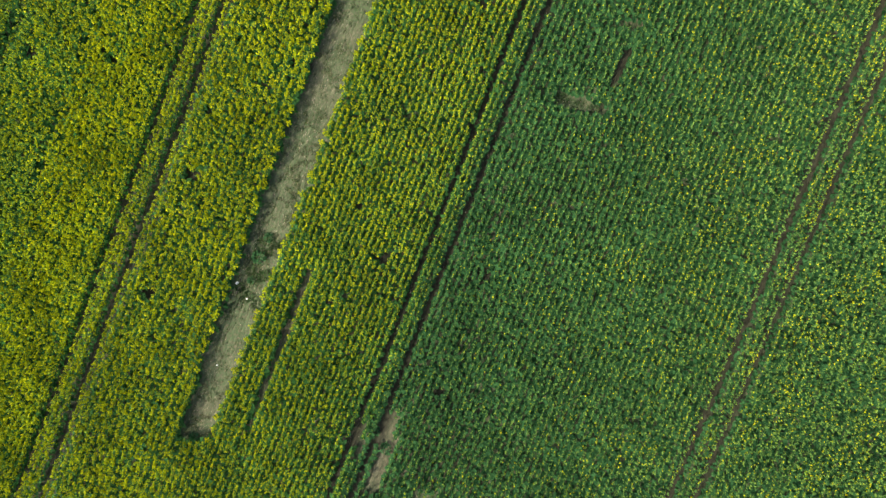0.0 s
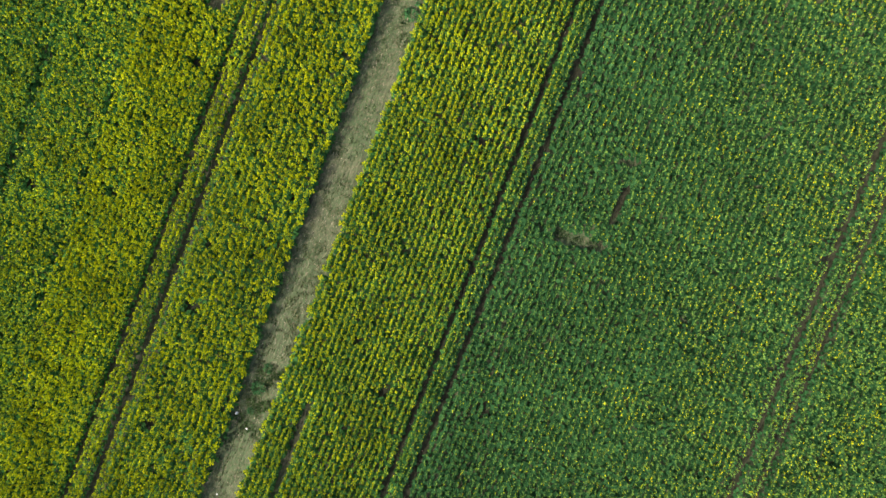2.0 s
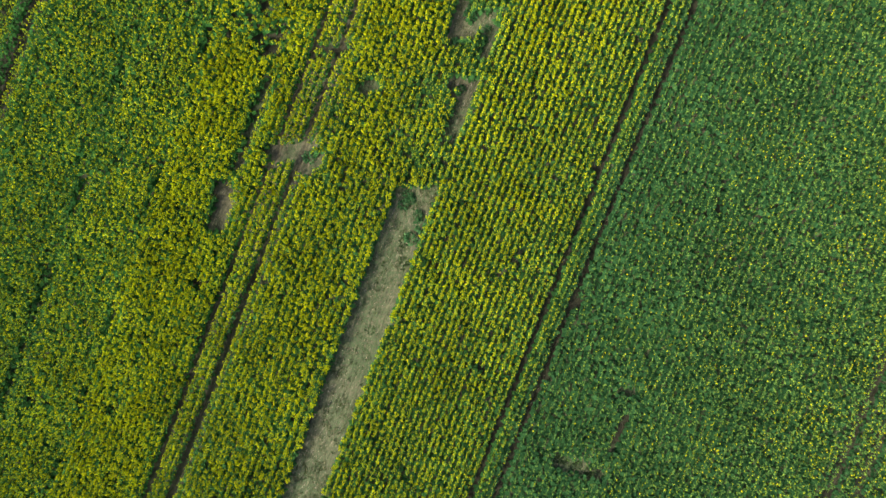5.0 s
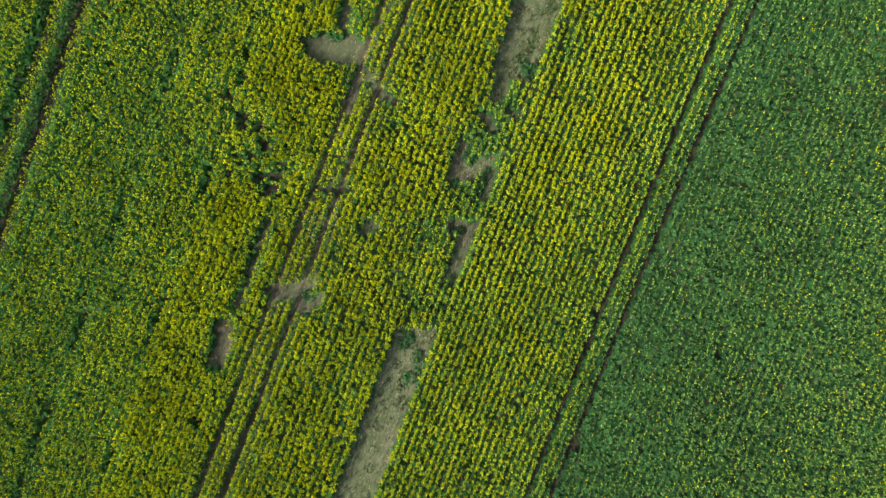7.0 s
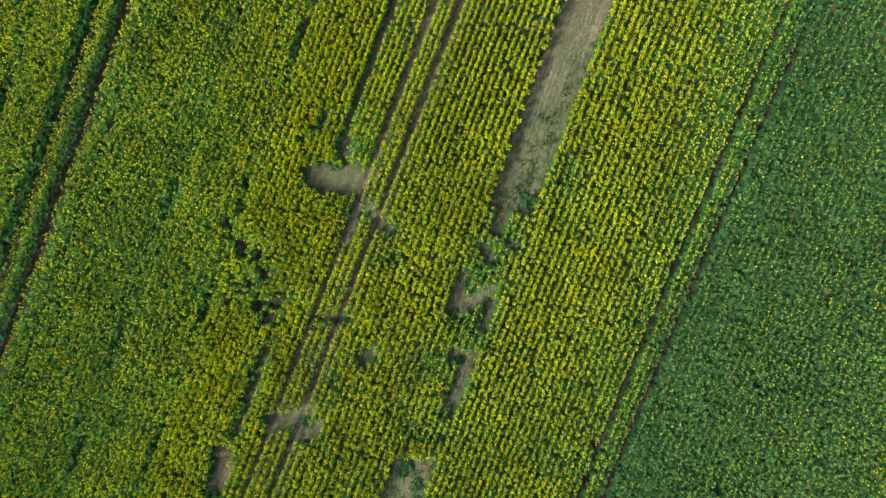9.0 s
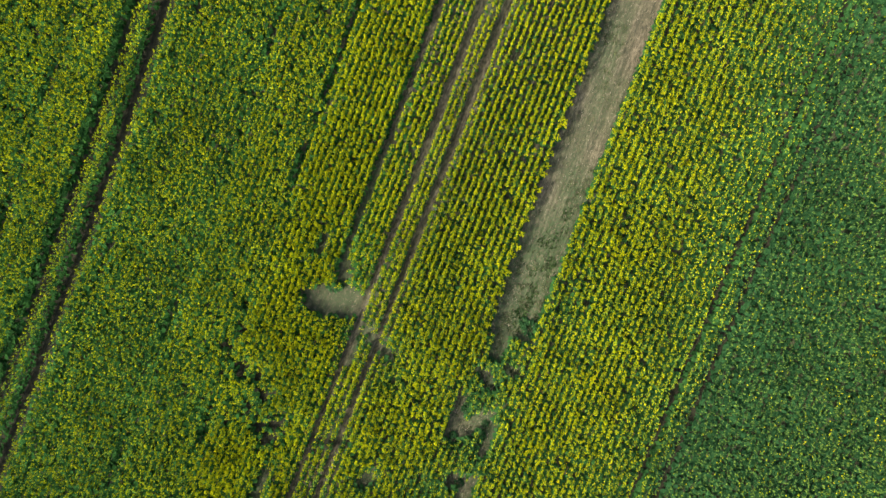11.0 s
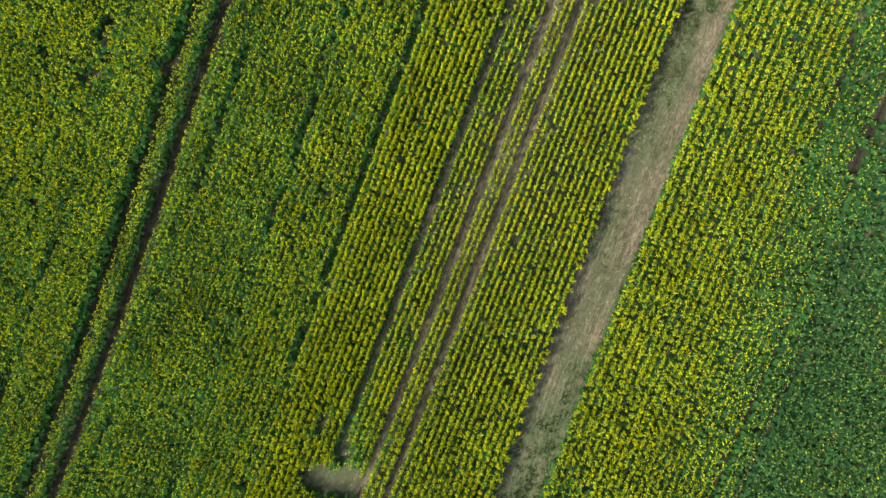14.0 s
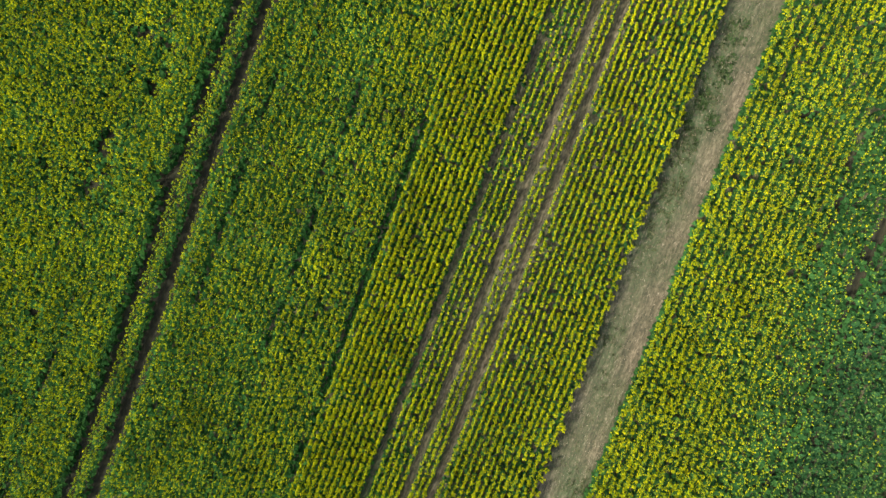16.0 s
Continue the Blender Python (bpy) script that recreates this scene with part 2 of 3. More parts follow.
LEAF = leaf_material("rape_leaf", (0.015, 0.051, 0.013), (0.032, 0.109, 0.024), (0.056, 0.164, 0.033), 0.7)
LEAF_MID = leaf_material("tall_rape_leaf", (0.023, 0.071, 0.020), (0.040, 0.117, 0.031), (0.060, 0.162, 0.040), 0.7)
LEAF_LATE = leaf_material("late_rape_leaf", (0.024, 0.071, 0.024), (0.034, 0.102, 0.034), (0.047, 0.130, 0.041), 0.7)
FLOWER = leaf_material("rape_flower", (0.183, 0.270, 0.006), (0.375, 0.410, 0.006), (0.535, 0.510, 0.006), 0.8, 3.0)
BUD = leaf_material("rape_bud", (0.085, 0.184, 0.028), (0.166, 0.280, 0.034), (0.28, 0.380, 0.036), 0.6, 3.0)
BUD_LATE = leaf_material("late_rape_bud", (0.066, 0.140, 0.035), (0.104, 0.194, 0.041), (0.178, 0.282, 0.044), 0.6, 2.0)
STEM = leaf_material("rape_stem", (0.06, 0.11, 0.03), (0.08, 0.14, 0.04), (0.11, 0.18, 0.05), 0.6, 3.0, 0.0)
WEED = leaf_material("weed_leaf", (0.020, 0.062, 0.022), (0.036, 0.104, 0.036), (0.065, 0.155, 0.052), 0.6, 2.0)
TUFT = leaf_material("tuft_blade", (0.030, 0.060, 0.020), (0.050, 0.095, 0.030), (0.085, 0.130, 0.045), 0.7, 2.0)
GRASS = leaf_material("grass_blade", (0.048, 0.075, 0.025), (0.082, 0.122, 0.038), (0.18, 0.18, 0.078), 0.7, 2.0)
STRAW = leaf_material("straw", (0.07, 0.065, 0.04), (0.20, 0.17, 0.115), (0.40, 0.34, 0.25), 0.8, 2.0, 0.0)


def soil_material():
    m, n, l, b = material("dry_soil", 0.95)
    at = n.new("ShaderNodeAttribute")
    at.attribute_name = "row"
    geo = n.new("ShaderNodeNewGeometry")
    pos = geo.outputs["Position"]
    stretch = n.new("ShaderNodeMapping")
    stretch.inputs["Scale"].default_value = (1.6, 0.42, 1.0)
    l.new(at.outputs["Vector"], stretch.inputs["Vector"])
    drill = noise_tex(n, l, stretch.outputs["Vector"], 5.0, 4, 0.65)
    clod = noise_tex(n, l, pos, 5.0, 6, 0.75)
    wide = noise_tex(n, l, pos, 0.6, 5, 0.7)
    lane = n.new("ShaderNodeMapping")
    lane.inputs["Scale"].default_value = (1.0, 0.12, 1.0)
    l.new(at.outputs["Vector"], lane.inputs["Vector"])
    lanes = noise_tex(n, l, lane.outputs["Vector"], 2.2, 3, 0.5)
    base = ramp(n, [(0.41, (0.055, 0.052, 0.034)), (0.5, (0.165, 0.140, 0.098)), (0.59, (0.34, 0.29, 0.215))])
    l.new(drill.outputs["Fac"], base.inputs["Fac"])
    tone = ramp(n, [(0.38, (0.105, 0.090, 0.060)), (0.62, (0.25, 0.205, 0.148))])
    l.new(wide.outputs["Fac"], tone.inputs["Fac"])
    c = mixed(n, l, 0.25, base.outputs["Color"], tone.outputs["Color"])
    grit = ramp(n, [(0.40, (0.045, 0.046, 0.030)), (0.62, (0.32, 0.275, 0.205))])
    l.new(clod.outputs["Fac"], grit.inputs["Fac"])
    c = mixed(n, l, 0.34, c, grit.outputs["Color"])
    streak = ramp(n, [(0.36, (0.42, 0.42, 0.34)), (0.50, (0.60, 0.585, 0.50)), (0.66, (0.88, 0.84, 0.74))])
    l.new(lanes.outputs["Fac"], streak.inputs["Fac"])
    mul = n.new("ShaderNodeMix")
    mul.data_type, mul.blend_type = "RGBA", "MULTIPLY"
    mul.inputs[0].default_value = 1.0
    l.new(c, mul.inputs[6])
    l.new(streak.outputs["Color"], mul.inputs[7])
    c = mul.outputs[2]
    # green film of seedlings and moss where the ground is weedy
    g = n.new("ShaderNodeAttribute")
    g.attribute_name = "weedy"
    speck = noise_tex(n, l, pos, 6.0, 5, 0.75)
    gm = n.new("ShaderNodeMath")
    gm.operation = "MULTIPLY"
    rr = ramp(n, [(0.36, (0, 0, 0)), (0.54, (1, 1, 1))])
    l.new(speck.outputs["Fac"], rr.inputs["Fac"])
    l.new(rr.outputs["Color"], gm.inputs[0])
    l.new(g.outputs["Fac"], gm.inputs[1])
    c = mixed(n, l, gm.outputs[0], c, (0.056, 0.084, 0.031))
    # the crop's shade put into the soil colour of pressed ruts, holes, gaps
    darkening = n.new("ShaderNodeAttribute")
    darkening.attribute_name = "shade_and_tone"
    c = mixed(n, l, darkening.outputs["Fac"], c, (0.028, 0.027, 0.012))
    # out-of-sight ground to the horizon: crop colours darkened for the plants' missing self-shade
    far = n.new("ShaderNodeAttribute")
    far.attribute_name = "beyond"
    bloom_n = noise_tex(n, l, pos, 2.2, 6, 0.75)
    fr = ramp(n, [(0.40, (0.006, 0.018, 0.004)), (0.52, (0.014, 0.038, 0.006)), (0.64, (0.085, 0.082, 0.005))])
    l.new(bloom_n.outputs["Fac"], fr.inputs["Fac"])
    c = mixed(n, l, far.outputs["Fac"], c, fr.outputs["Color"])
    l.new(c, b.inputs["Base Color"])
    bump = n.new("ShaderNodeBump")
    bump.inputs["Strength"].default_value, bump.inputs["Distance"].default_value = 0.5, 0.04
    add = n.new("ShaderNodeMath")
    l.new(clod.outputs["Fac"], add.inputs[0])
    l.new(drill.outputs["Fac"], add.inputs[1])
    l.new(add.outputs[0], bump.inputs["Height"])
    l.new(bump.outputs[0], b.inputs["Normal"])
    return m


SOIL = soil_material()


def stone_material():
    m, n, l, b = material("pale_stone", 0.85)
    geo = n.new("ShaderNodeNewGeometry")
    t = noise_tex(n, l, geo.outputs["Position"], 14, 5)
    r = ramp(n, [(0.3, (0.45, 0.43, 0.40)), (0.7, (0.82, 0.80, 0.76))])
    l.new(t.outputs["Fac"], r.inputs["Fac"])
    l.new(r.outputs["Color"], b.inputs["Base Color"])
    return m


STONE = stone_material()


# ---- meshes ----
def mesh_of(name, verts, faces, mat):
    """A mesh from arrays: verts (n, 3), faces (m, 4)."""
    me = bpy.data.meshes.new(name)
    verts, faces = np.ascontiguousarray(verts, np.float32), np.ascontiguousarray(faces, np.int32)
    me.vertices.add(len(verts))
    me.vertices.foreach_set("co", verts.ravel())
    me.loops.add(faces.size)
    me.loops.foreach_set("vertex_index", faces.ravel())
    me.polygons.add(len(faces))
    me.polygons.foreach_set("loop_start", np.arange(len(faces), dtype=np.int32) * faces.shape[1])
    me.polygons.foreach_set("loop_total", np.full(len(faces), faces.shape[1], np.int32))
    me.update(calc_edges=True)
    me.materials.append(mat)
    return me


def part(name, me, parent, label=""):
    ob = new(name, me)
    ob.parent = parent
    return tagged(ob, label)


def unit(v):
    return v / np.maximum(np.linalg.norm(v, axis=-1, keepdims=True), 1e-9)


def blades(at, way, up, length, width, fold=0.15):
    """Pointed leaves: at (n, 3) their base, way along them, up their face. Arrays of vertices and faces."""
    n = len(at)
    way = unit(way)
    side = unit(np.cross(way, up))
    face = np.cross(side, way)
    L, Wd = np.reshape(length, (-1, 1)), np.reshape(width, (-1, 1))
    mid = at + way * L * 0.5
    v = np.stack([at, mid + side * Wd / 2 + face * L * fold * 0.3, at + way * L - face * L * fold, mid - side * Wd / 2 + face * L * fold * 0.3], 1)
    return v.reshape(-1, 3), np.arange(4 * n).reshape(n, 4)


ALONG, ACROSS = np.array([0.36, 0.93, 0]), np.array([0.93, -0.36, 0])


def leaf_mass(x, y, h, R, count, r, size=0.17):
    """Leaves of many plants, heaped along their row: highest over it, falling to both sides."""
    k = np.repeat(np.arange(len(x)), count)
    m = len(k)
    side, along = r.uniform(-1, 1, m), r.uniform(-0.15, 0.15, m)
    z = h[k] * (1 - 0.42 * np.abs(side) ** 1.5) * (1 - 0.40 * r.random(m) ** 1.5)
    phi = r.uniform(0, 2 * np.pi, m)
    out = np.sign(side)[:, None] * ACROSS
    way = unit(out * np.cos(phi)[:, None] + ALONG * np.sin(phi)[:, None] + np.array([0, 0, 1]) * (0.5 - 1.1 * np.abs(side) + r.normal(0, 0.35, m))[:, None])
    L = size * (0.65 + 0.7 * r.random(m))
    at = np.stack([x[k], y[k], z], 1) + ACROSS * (side * R[k])[:, None] + ALONG * along[:, None] - way * L[:, None] * 0.5
    up = np.stack([r.normal(0, 0.35, m), r.normal(0, 0.35, m), np.ones(m)], 1) + out * 0.6
    return blades(at, way, up, L, L * (0.5 + 0.25 * r.random(m)))


def low_leaves(x, y, h, R, reach, count, r):
    """The broad lower leaves that close the crop over the soil."""
    k = np.repeat(np.arange(len(x)), count)
    m = len(k)
    phi = r.random(m) * 2 * np.pi
    way = np.stack([np.cos(phi), np.sin(phi), r.normal(0.0, 0.3, m)], 1)
    at = np.stack([x[k], y[k], h[k] * r.uniform(0.12, 0.50, m)], 1)
    up = np.stack([r.normal(0, 0.3, m), r.normal(0, 0.3, m), np.ones(m)], 1)
    L = (0.31 + R[k] * 0.75) * reach[k] * (0.8 + 0.4 * r.random(m))
    return blades(at - way * L[:, None] * 0.25, way, up, L, L * 0.72, 0.12)


def joined(*pairs):
    """Several (vertices, faces) as one."""
    v, f, n = [], [], 0
    for a, b in pairs:
        v.append(a)
        f.append(b + n)
        n += len(a)
    return np.concatenate(v), np.concatenate(f)


def spikes(x, y, z, d, tall, r):
    """Flower spikes: small uneven three-sided clusters of width d and height tall, centred at (x, y, z)."""
    n = len(x)
    c = np.stack([x, y, z], 1)
    lean = r.normal(0, 0.35, (n, 2))
    phi = r.random(n) * 2 * np.pi
    v = np.empty((n, 4, 3))
    for j in range(3):
        a = phi + j * 2 * np.pi / 3 + r.normal(0, 0.25, n)
        q = d * r.uniform(0.40, 0.68, n)
        v[:, j] = c + (np.cos(a) * q)[:, None] * ACROSS + (np.sin(a) * q * 1.8)[:, None] * ALONG
        v[:, j, 2] += tall * r.uniform(-0.45, 0.05, n)
    tip = np.stack([lean[:, 0] * tall * 0.5, lean[:, 1] * tall * 0.5, tall * 0.5], 1)
    v[:, 3] = c + tip
    one = np.array([(0, 1, 3), (1, 2, 3), (2, 0, 3)])
    return v.reshape(-1, 3), (np.arange(n)[:, None, None] * 4 + one[None]).reshape(-1, 3)


def stalks_of(x, y, h, r):
    """One tapered stem for each plant, rooted in the soil."""
    n = len(x)
    phi = r.random(n) * np.pi
    foot, tip = np.stack([x, y, np.full(n, -0.06)], 1), np.stack([x + r.normal(0, 0.05, n), y + r.normal(0, 0.05, n), h * 0.98], 1)
    side = np.stack([np.cos(phi), np.sin(phi), np.zeros(n)], 1)
    v = np.stack([foot - side * 0.014, foot + side * 0.014, tip + side * 0.005, tip - side * 0.005], 1)
    return v.reshape(-1, 3), np.arange(4 * n).reshape(n, 4)


# ---- the ground: one sheet, with wheel ruts and the worn strip ----
def build_ground():
    s = list(np.arange(-58, 56, 0.45))
    for k, half in ((S_KEYS[0], 0.76), (S_KEYS[1], 0.93), (S_KEYS[3], 0.86), (S_KEYS[4], 0.82)):
        for side in (-1, 1):
            s += list(k + side * half + np.array([-0.36, -0.27, -0.18, -0.09, 0, 0.09, 0.18, 0.27, 0.36]))
    s += list(np.arange(-2.2, 2.3, 0.11)) + [-3000, -1200, -500, -220, -120, -75, 70, 110, 210, 500, 1200, 3000]
    s = np.unique(np.round(s, 3))
    s = s[np.append(True, np.diff(s) > 0.03)]
    y = np.concatenate([[-3000, -1200, -500, -220, -110, -60, -40, -32], np.arange(-28, 94, 0.4), [98, 106, 125, 180, 300, 600, 1300, 3000]])
    S, Y = np.meshgrid(s, y)
    X = to_x(S, Y)
    L = lines_at(Y)
    z = (vnoise(X, Y, 0.5, 11) - 0.5) * 0.05 + (vnoise(X, Y, 4.0, 12) - 0.5) * 0.08
    for k, half in ((0, 0.76), (1, 0.93), (3, 0.86), (4, 0.82)):
        for side in (-1, 1):
            d = np.abs(X - L[k] - side * half)
            z -= 0.09 * np.clip(1 - d / 0.26, 0, 1) ** 0.5
            z += 0.03 * np.exp(-((d - 0.36) / 0.1) ** 2)
    rough = np.abs(X - L[2]) < strip_half(Y)
    z += rough * 0.025 * np.sin(S * 2 * np.pi / 0.32) * vnoise(S, Y, 3, 13)
    inside = (X > X0 - 6) & (X < X1 + 6) & (Y > Y0 - 5) & (Y < Y1 + 5)
    z = np.where(inside, z, 0)
    v = np.stack([X, Y, z], -1).reshape(-1, 3)
    a = np.arange(len(y) * len(s)).reshape(len(y), len(s))
    f = np.stack([a[:-1, :-1], a[:-1, 1:], a[1:, 1:], a[1:, :-1]], -1).reshape(-1, 4)
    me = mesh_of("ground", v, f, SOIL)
    row = me.attributes.new("row", "FLOAT_VECTOR", "POINT")
    row.data.foreach_set("vector", np.stack([S, Y, 0 * S], -1).astype(np.float32).ravel())
    me.attributes.new("weedy", "FLOAT", "POINT").data.foreach_set("value", weediness(X, Y).astype(np.float32).ravel())
    # shade of the standing crop, painted along the wheel ruts
    shade_and_tone = np.zeros(X.shape)
    for k, half, darkening in ((0, 0.76, 1), (1, 0.93, np.clip((25 - Y) / 12, 0.0, 0.7)), (3, 0.86, 1), (4, 0.82, 1)):
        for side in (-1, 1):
            shade_and_tone = np.maximum(shade_and_tone, darkening * np.clip((3.4 if k == 0 else 2.2) - np.abs(X - L[k] - side * half) / 0.3, 0, 1))
    # narrow bare lines: painted shade; worn patches: slightly darker soil tone
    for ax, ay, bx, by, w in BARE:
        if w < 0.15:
            shade_and_tone = np.maximum(shade_and_tone, near_stroke(X, Y, ax, ay, bx, by) < w + 0.3)
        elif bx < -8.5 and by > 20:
            shade_and_tone = np.maximum(shade_and_tone, 0.22 * (near_stroke(X, Y, ax, ay, bx, by) < w + 0.4))
    # holes and gappy spots painted dark, as deep shade between plants
    shade_and_tone = np.maximum(shade_and_tone, holed(X, Y, 0.9))
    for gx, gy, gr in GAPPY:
        shade_and_tone = np.maximum(shade_and_tone, np.clip(1.6 * np.exp(-((X - gx) ** 2 + (Y - gy) ** 2) / (1.6 * gr) ** 2), 0, 0.9))
    me.attributes.new("shade_and_tone", "FLOAT", "POINT").data.foreach_set("value", shade_and_tone.astype(np.float32).ravel())
    far = np.where((X < X0) | (X > X1) | (Y < Y0) | (Y > Y1), 1.0, 0.0)
    me.attributes.new("beyond", "FLOAT", "POINT").data.foreach_set("value", far.astype(np.float32).ravel())
    me.polygons.foreach_set("use_smooth", np.ones(len(f), bool))
    tagged(new("ground", me), "dry brown field soil with drill lines and ruts", "ground", kind="structure")


def weediness(x, y):
    """How green the bare ground is, 0..1."""
    c = lines_at(y)[2]
    w = np.interp(y, (48, 60), (0.88, 0.34)) + 1.0 * (vnoise(x, y, 2.0, 21) - 0.5) + np.where(y > 50, 0.15, -0.22) * (np.abs(x - c) > 2.4) + 1.3 * ((x > 1) & (y < 20))
    w += 1.2 * np.exp(-((y + 4.0) / 3.4) ** 2) * (np.abs(x - c) < 2) + 0.8 * np.exp(-((y - 76.5) / 7.5) ** 2) * np.clip(0.75 - (x - c) / 2.4, 0, 1.2) * (np.abs(x - c) < 2.2)
    w += 0.8 * np.exp(-((y - 46.5) / 5.5) ** 2) * np.clip((x - c) / 1.2 + 0.5, 0, 1) * (np.abs(x - c) < 2.2)
    w += 0.35 * np.exp(-((y - 64.0) / 3.0) ** 2) * (np.abs(x - c) < 2)
    w += 0.35 * np.exp(-((y - 45.0) / 4.0) ** 2)
    w -= 0.3 * (np.abs(x - c - 1.0) < 0.7) * (y > 52)
    for gx, gy, gr in GAPPY:
        w += 0.7 * np.exp(-((x - gx) ** 2 + (y - gy) ** 2) / (1.5 * gr) ** 2)
    rut = np.abs(np.abs(x - lines_at(y)[1]) - 0.95)
    return np.clip(w, 0, 1) * (1 - 0.85 * np.exp(-(rut / 0.4) ** 2) * (y > 26))


build_ground()

# ---- the crop ----
ROW = 0.465


def rowness(s, y):
    """1 where the drill rows stand clear, 0 where the crop has grown together."""
    far = np.clip((y - 42) / 14, 0, 1)
    return np.interp(s, (-28, -27.9, -18.0, -17.9, 0, 0.1, 13, 14), (0.3, 0.5, 0.5, 0.4, 0.5, 0.78, 0.78, 0.95)) + np.where((s > -18.9) & (s < 0), 0.5 * far, np.where((s > 0) & (s < 14), -0.4 * far, 0.12 * far))


def sow():
    """Every plant: x, y, s, height, radius."""
    trams = ((S_KEYS[0], 1.60, 1.74), (S_KEYS[1], 1.36, 1.36), (S_KEYS[3], 1.24, 1.22), (S_KEYS[4], 1.32, 1.32))
    s = [np.arange(trams[0][0] - trams[0][1], -64, -ROW), np.arange(trams[3][0] + trams[3][2], 50, ROW)]
    for (a, _, da), (b, db, _) in zip(trams, trams[1:]):
        s.append(np.linspace(a + da, b - db, round((b - db - a - da) / ROW) + 1))
    for a, _, _ in trams:
        s.append(a + np.array([-0.38, 0, 0.38] if a == S_KEYS[0] else [-0.43, 0, 0.43]))
    s = np.sort(np.concatenate(s))
    y = np.arange(Y0, Y1, 0.175)
    S, Y = [g.ravel() for g in np.meshgrid(s, y)]
    n = len(S)
    t, clear = thin(S, Y), rowness(S, Y)
    beside = np.min([np.abs(S - a) for a, _, _ in trams], axis=0) < 1.9
    loose = np.where((t > 0.02) | beside, 0.022, 0.026 + 0.06 * (1 - clear))
    S = S + rng.normal(0, 1, n) * loose + (0.05 + 0.10 * (1 - clear)) * np.where(beside, 0.6, 1) * (vnoise(S * 7.3, Y, 2.0, 35) - 0.5)
    # the tramline beside the strip is narrow before the worn patches
    off = S - S_KEYS[1]
    S = S + np.sign(off) * np.where(np.abs(off) < 0.8, 0.09, -0.06) * (np.abs(off) > 0.2) * (np.abs(off) < 1.6) * np.clip((50 - Y) / 6, 0, 1) * np.clip((Y - 18) / 6, 0, 1)
    # the far tramline has closed over at its far end
    off = S - S_KEYS[3]
    S = S + np.sign(off) * np.where(np.abs(off) < 0.8, 0.10, -0.08) * (np.abs(off) > 0.2) * (np.abs(off) < 1.6) * np.clip((Y - 48) / 8, 0, 1)
    # every row starts at its own place
    Y = Y + np.tile(rng.uniform(0, 0.175, len(s)), len(y)) + rng.uniform(-0.06, 0.06, n)
    X = to_x(S, Y)
    keep = (X > X0) & (X < X1) & (Y > Y0) & (Y < Y1)
    X, Y, S, t, clear = X[keep], Y[keep], S[keep], t[keep], clear[keep]
    lost = 0.04 + 0.05 * t + 0.22 * t * (vnoise(X, Y, 1.3, 31) > 0.74)
    for gx, gy, gr in GAPPY:
        lost = lost + 0.2 * np.exp(-((X - gx) ** 2 + (Y - gy) ** 2) / gr ** 2)
    # one drill row failed beside the strip
    failed = (np.abs(S - 4.05) < 0.23) & (Y > -14.5) & (Y < -3.4)
    keep = ~failed & ~holed(X, Y) & ~bare(X, Y, 0.07, ruts=False) & (rng.random(len(X)) > lost)
    X, Y, S, t, clear = X[keep], Y[keep], S[keep], t[keep], clear[keep]
    h = 1.08 + 0.25 * (vnoise(X, Y, 5, 32) - 0.5) + 0.25 * (vnoise(X, Y, 0.7, 33) - 0.5) + rng.normal(0, 0.11, len(X))
    h = h * (1 - 0.24 * t)
    # the crop along the deep tramline stands tall
    h += np.interp(S - S_KEYS[0], (-5.0, -2.6, -1.2, -0.6, 0.6, 1.2, 2.6, 5.0), (0, 0.50, 0.66, 0.36, 0.44, 0.14, 0.12, 0))
    h = np.where(rng.random(len(X)) < 0.05, h * 0.55, h)
    low = stunted(X, Y)
    h = np.where(low, h * 0.2, h)
    R = (0.15 + 0.05 * vnoise(X, Y, 6, 34) + 0.06 * (1 - clear)) * (1 - 0.12 * t) + rng.normal(0, 0.012, len(X))
    R = R + 0.05 * (np.abs(S - 4.05) < 0.6) * (Y > -14.5) * (Y < -3.4)
    # sparse low rows beside the dry ruts
    slim = (np.abs(S - S_KEYS[1]) < 1.6) * np.clip((Y - 46) / 12, 0, 1)
    R, h = R * (1 - 0.2 * slim), h * (1 - 0.15 * slim)
    R = R + 0.05 * (np.abs(np.abs(S - S_KEYS[0]) - 1.7) < 0.6) + 0.03 * (np.abs(S - S_KEYS[3]) < 1.5)
    reach = np.where(np.min([np.abs(S - a) for a, _, _ in trams], axis=0) < 1.75, np.where(np.abs(S - S_KEYS[0]) < 0.7, 0.75, np.where(S > 30, 0.7, np.where(S > 5, 0.95, np.where(S < -20, 0.95, 0.68)))), 1) * (1 - 0.22 * t)
    return X, Y, S, t, clear, h, np.clip(R, 0.09, 0.32), reach, low


PX, PY, PS, PT, PC, PH, PR, PB, PL = sow()
BANDS = ((-99, S_KEYS[0]), (S_KEYS[0], S_KEYS[1]), (S_KEYS[1], S_KEYS[2]), (S_KEYS[2], S_KEYS[3]), (S_KEYS[3], S_KEYS[4]), (S_KEYS[4], 99))
BAND_LABELS = ("rape crop in full yellow bloom, closed canopy", "rape crop in bands of yellow bloom and green",
               "thin yellow rape in rows beside bare strip", "tall yellow rape beside the bare soil strip",
               "green rape crop just coming into bloom", "green rape crop with scattered yellow flowers")


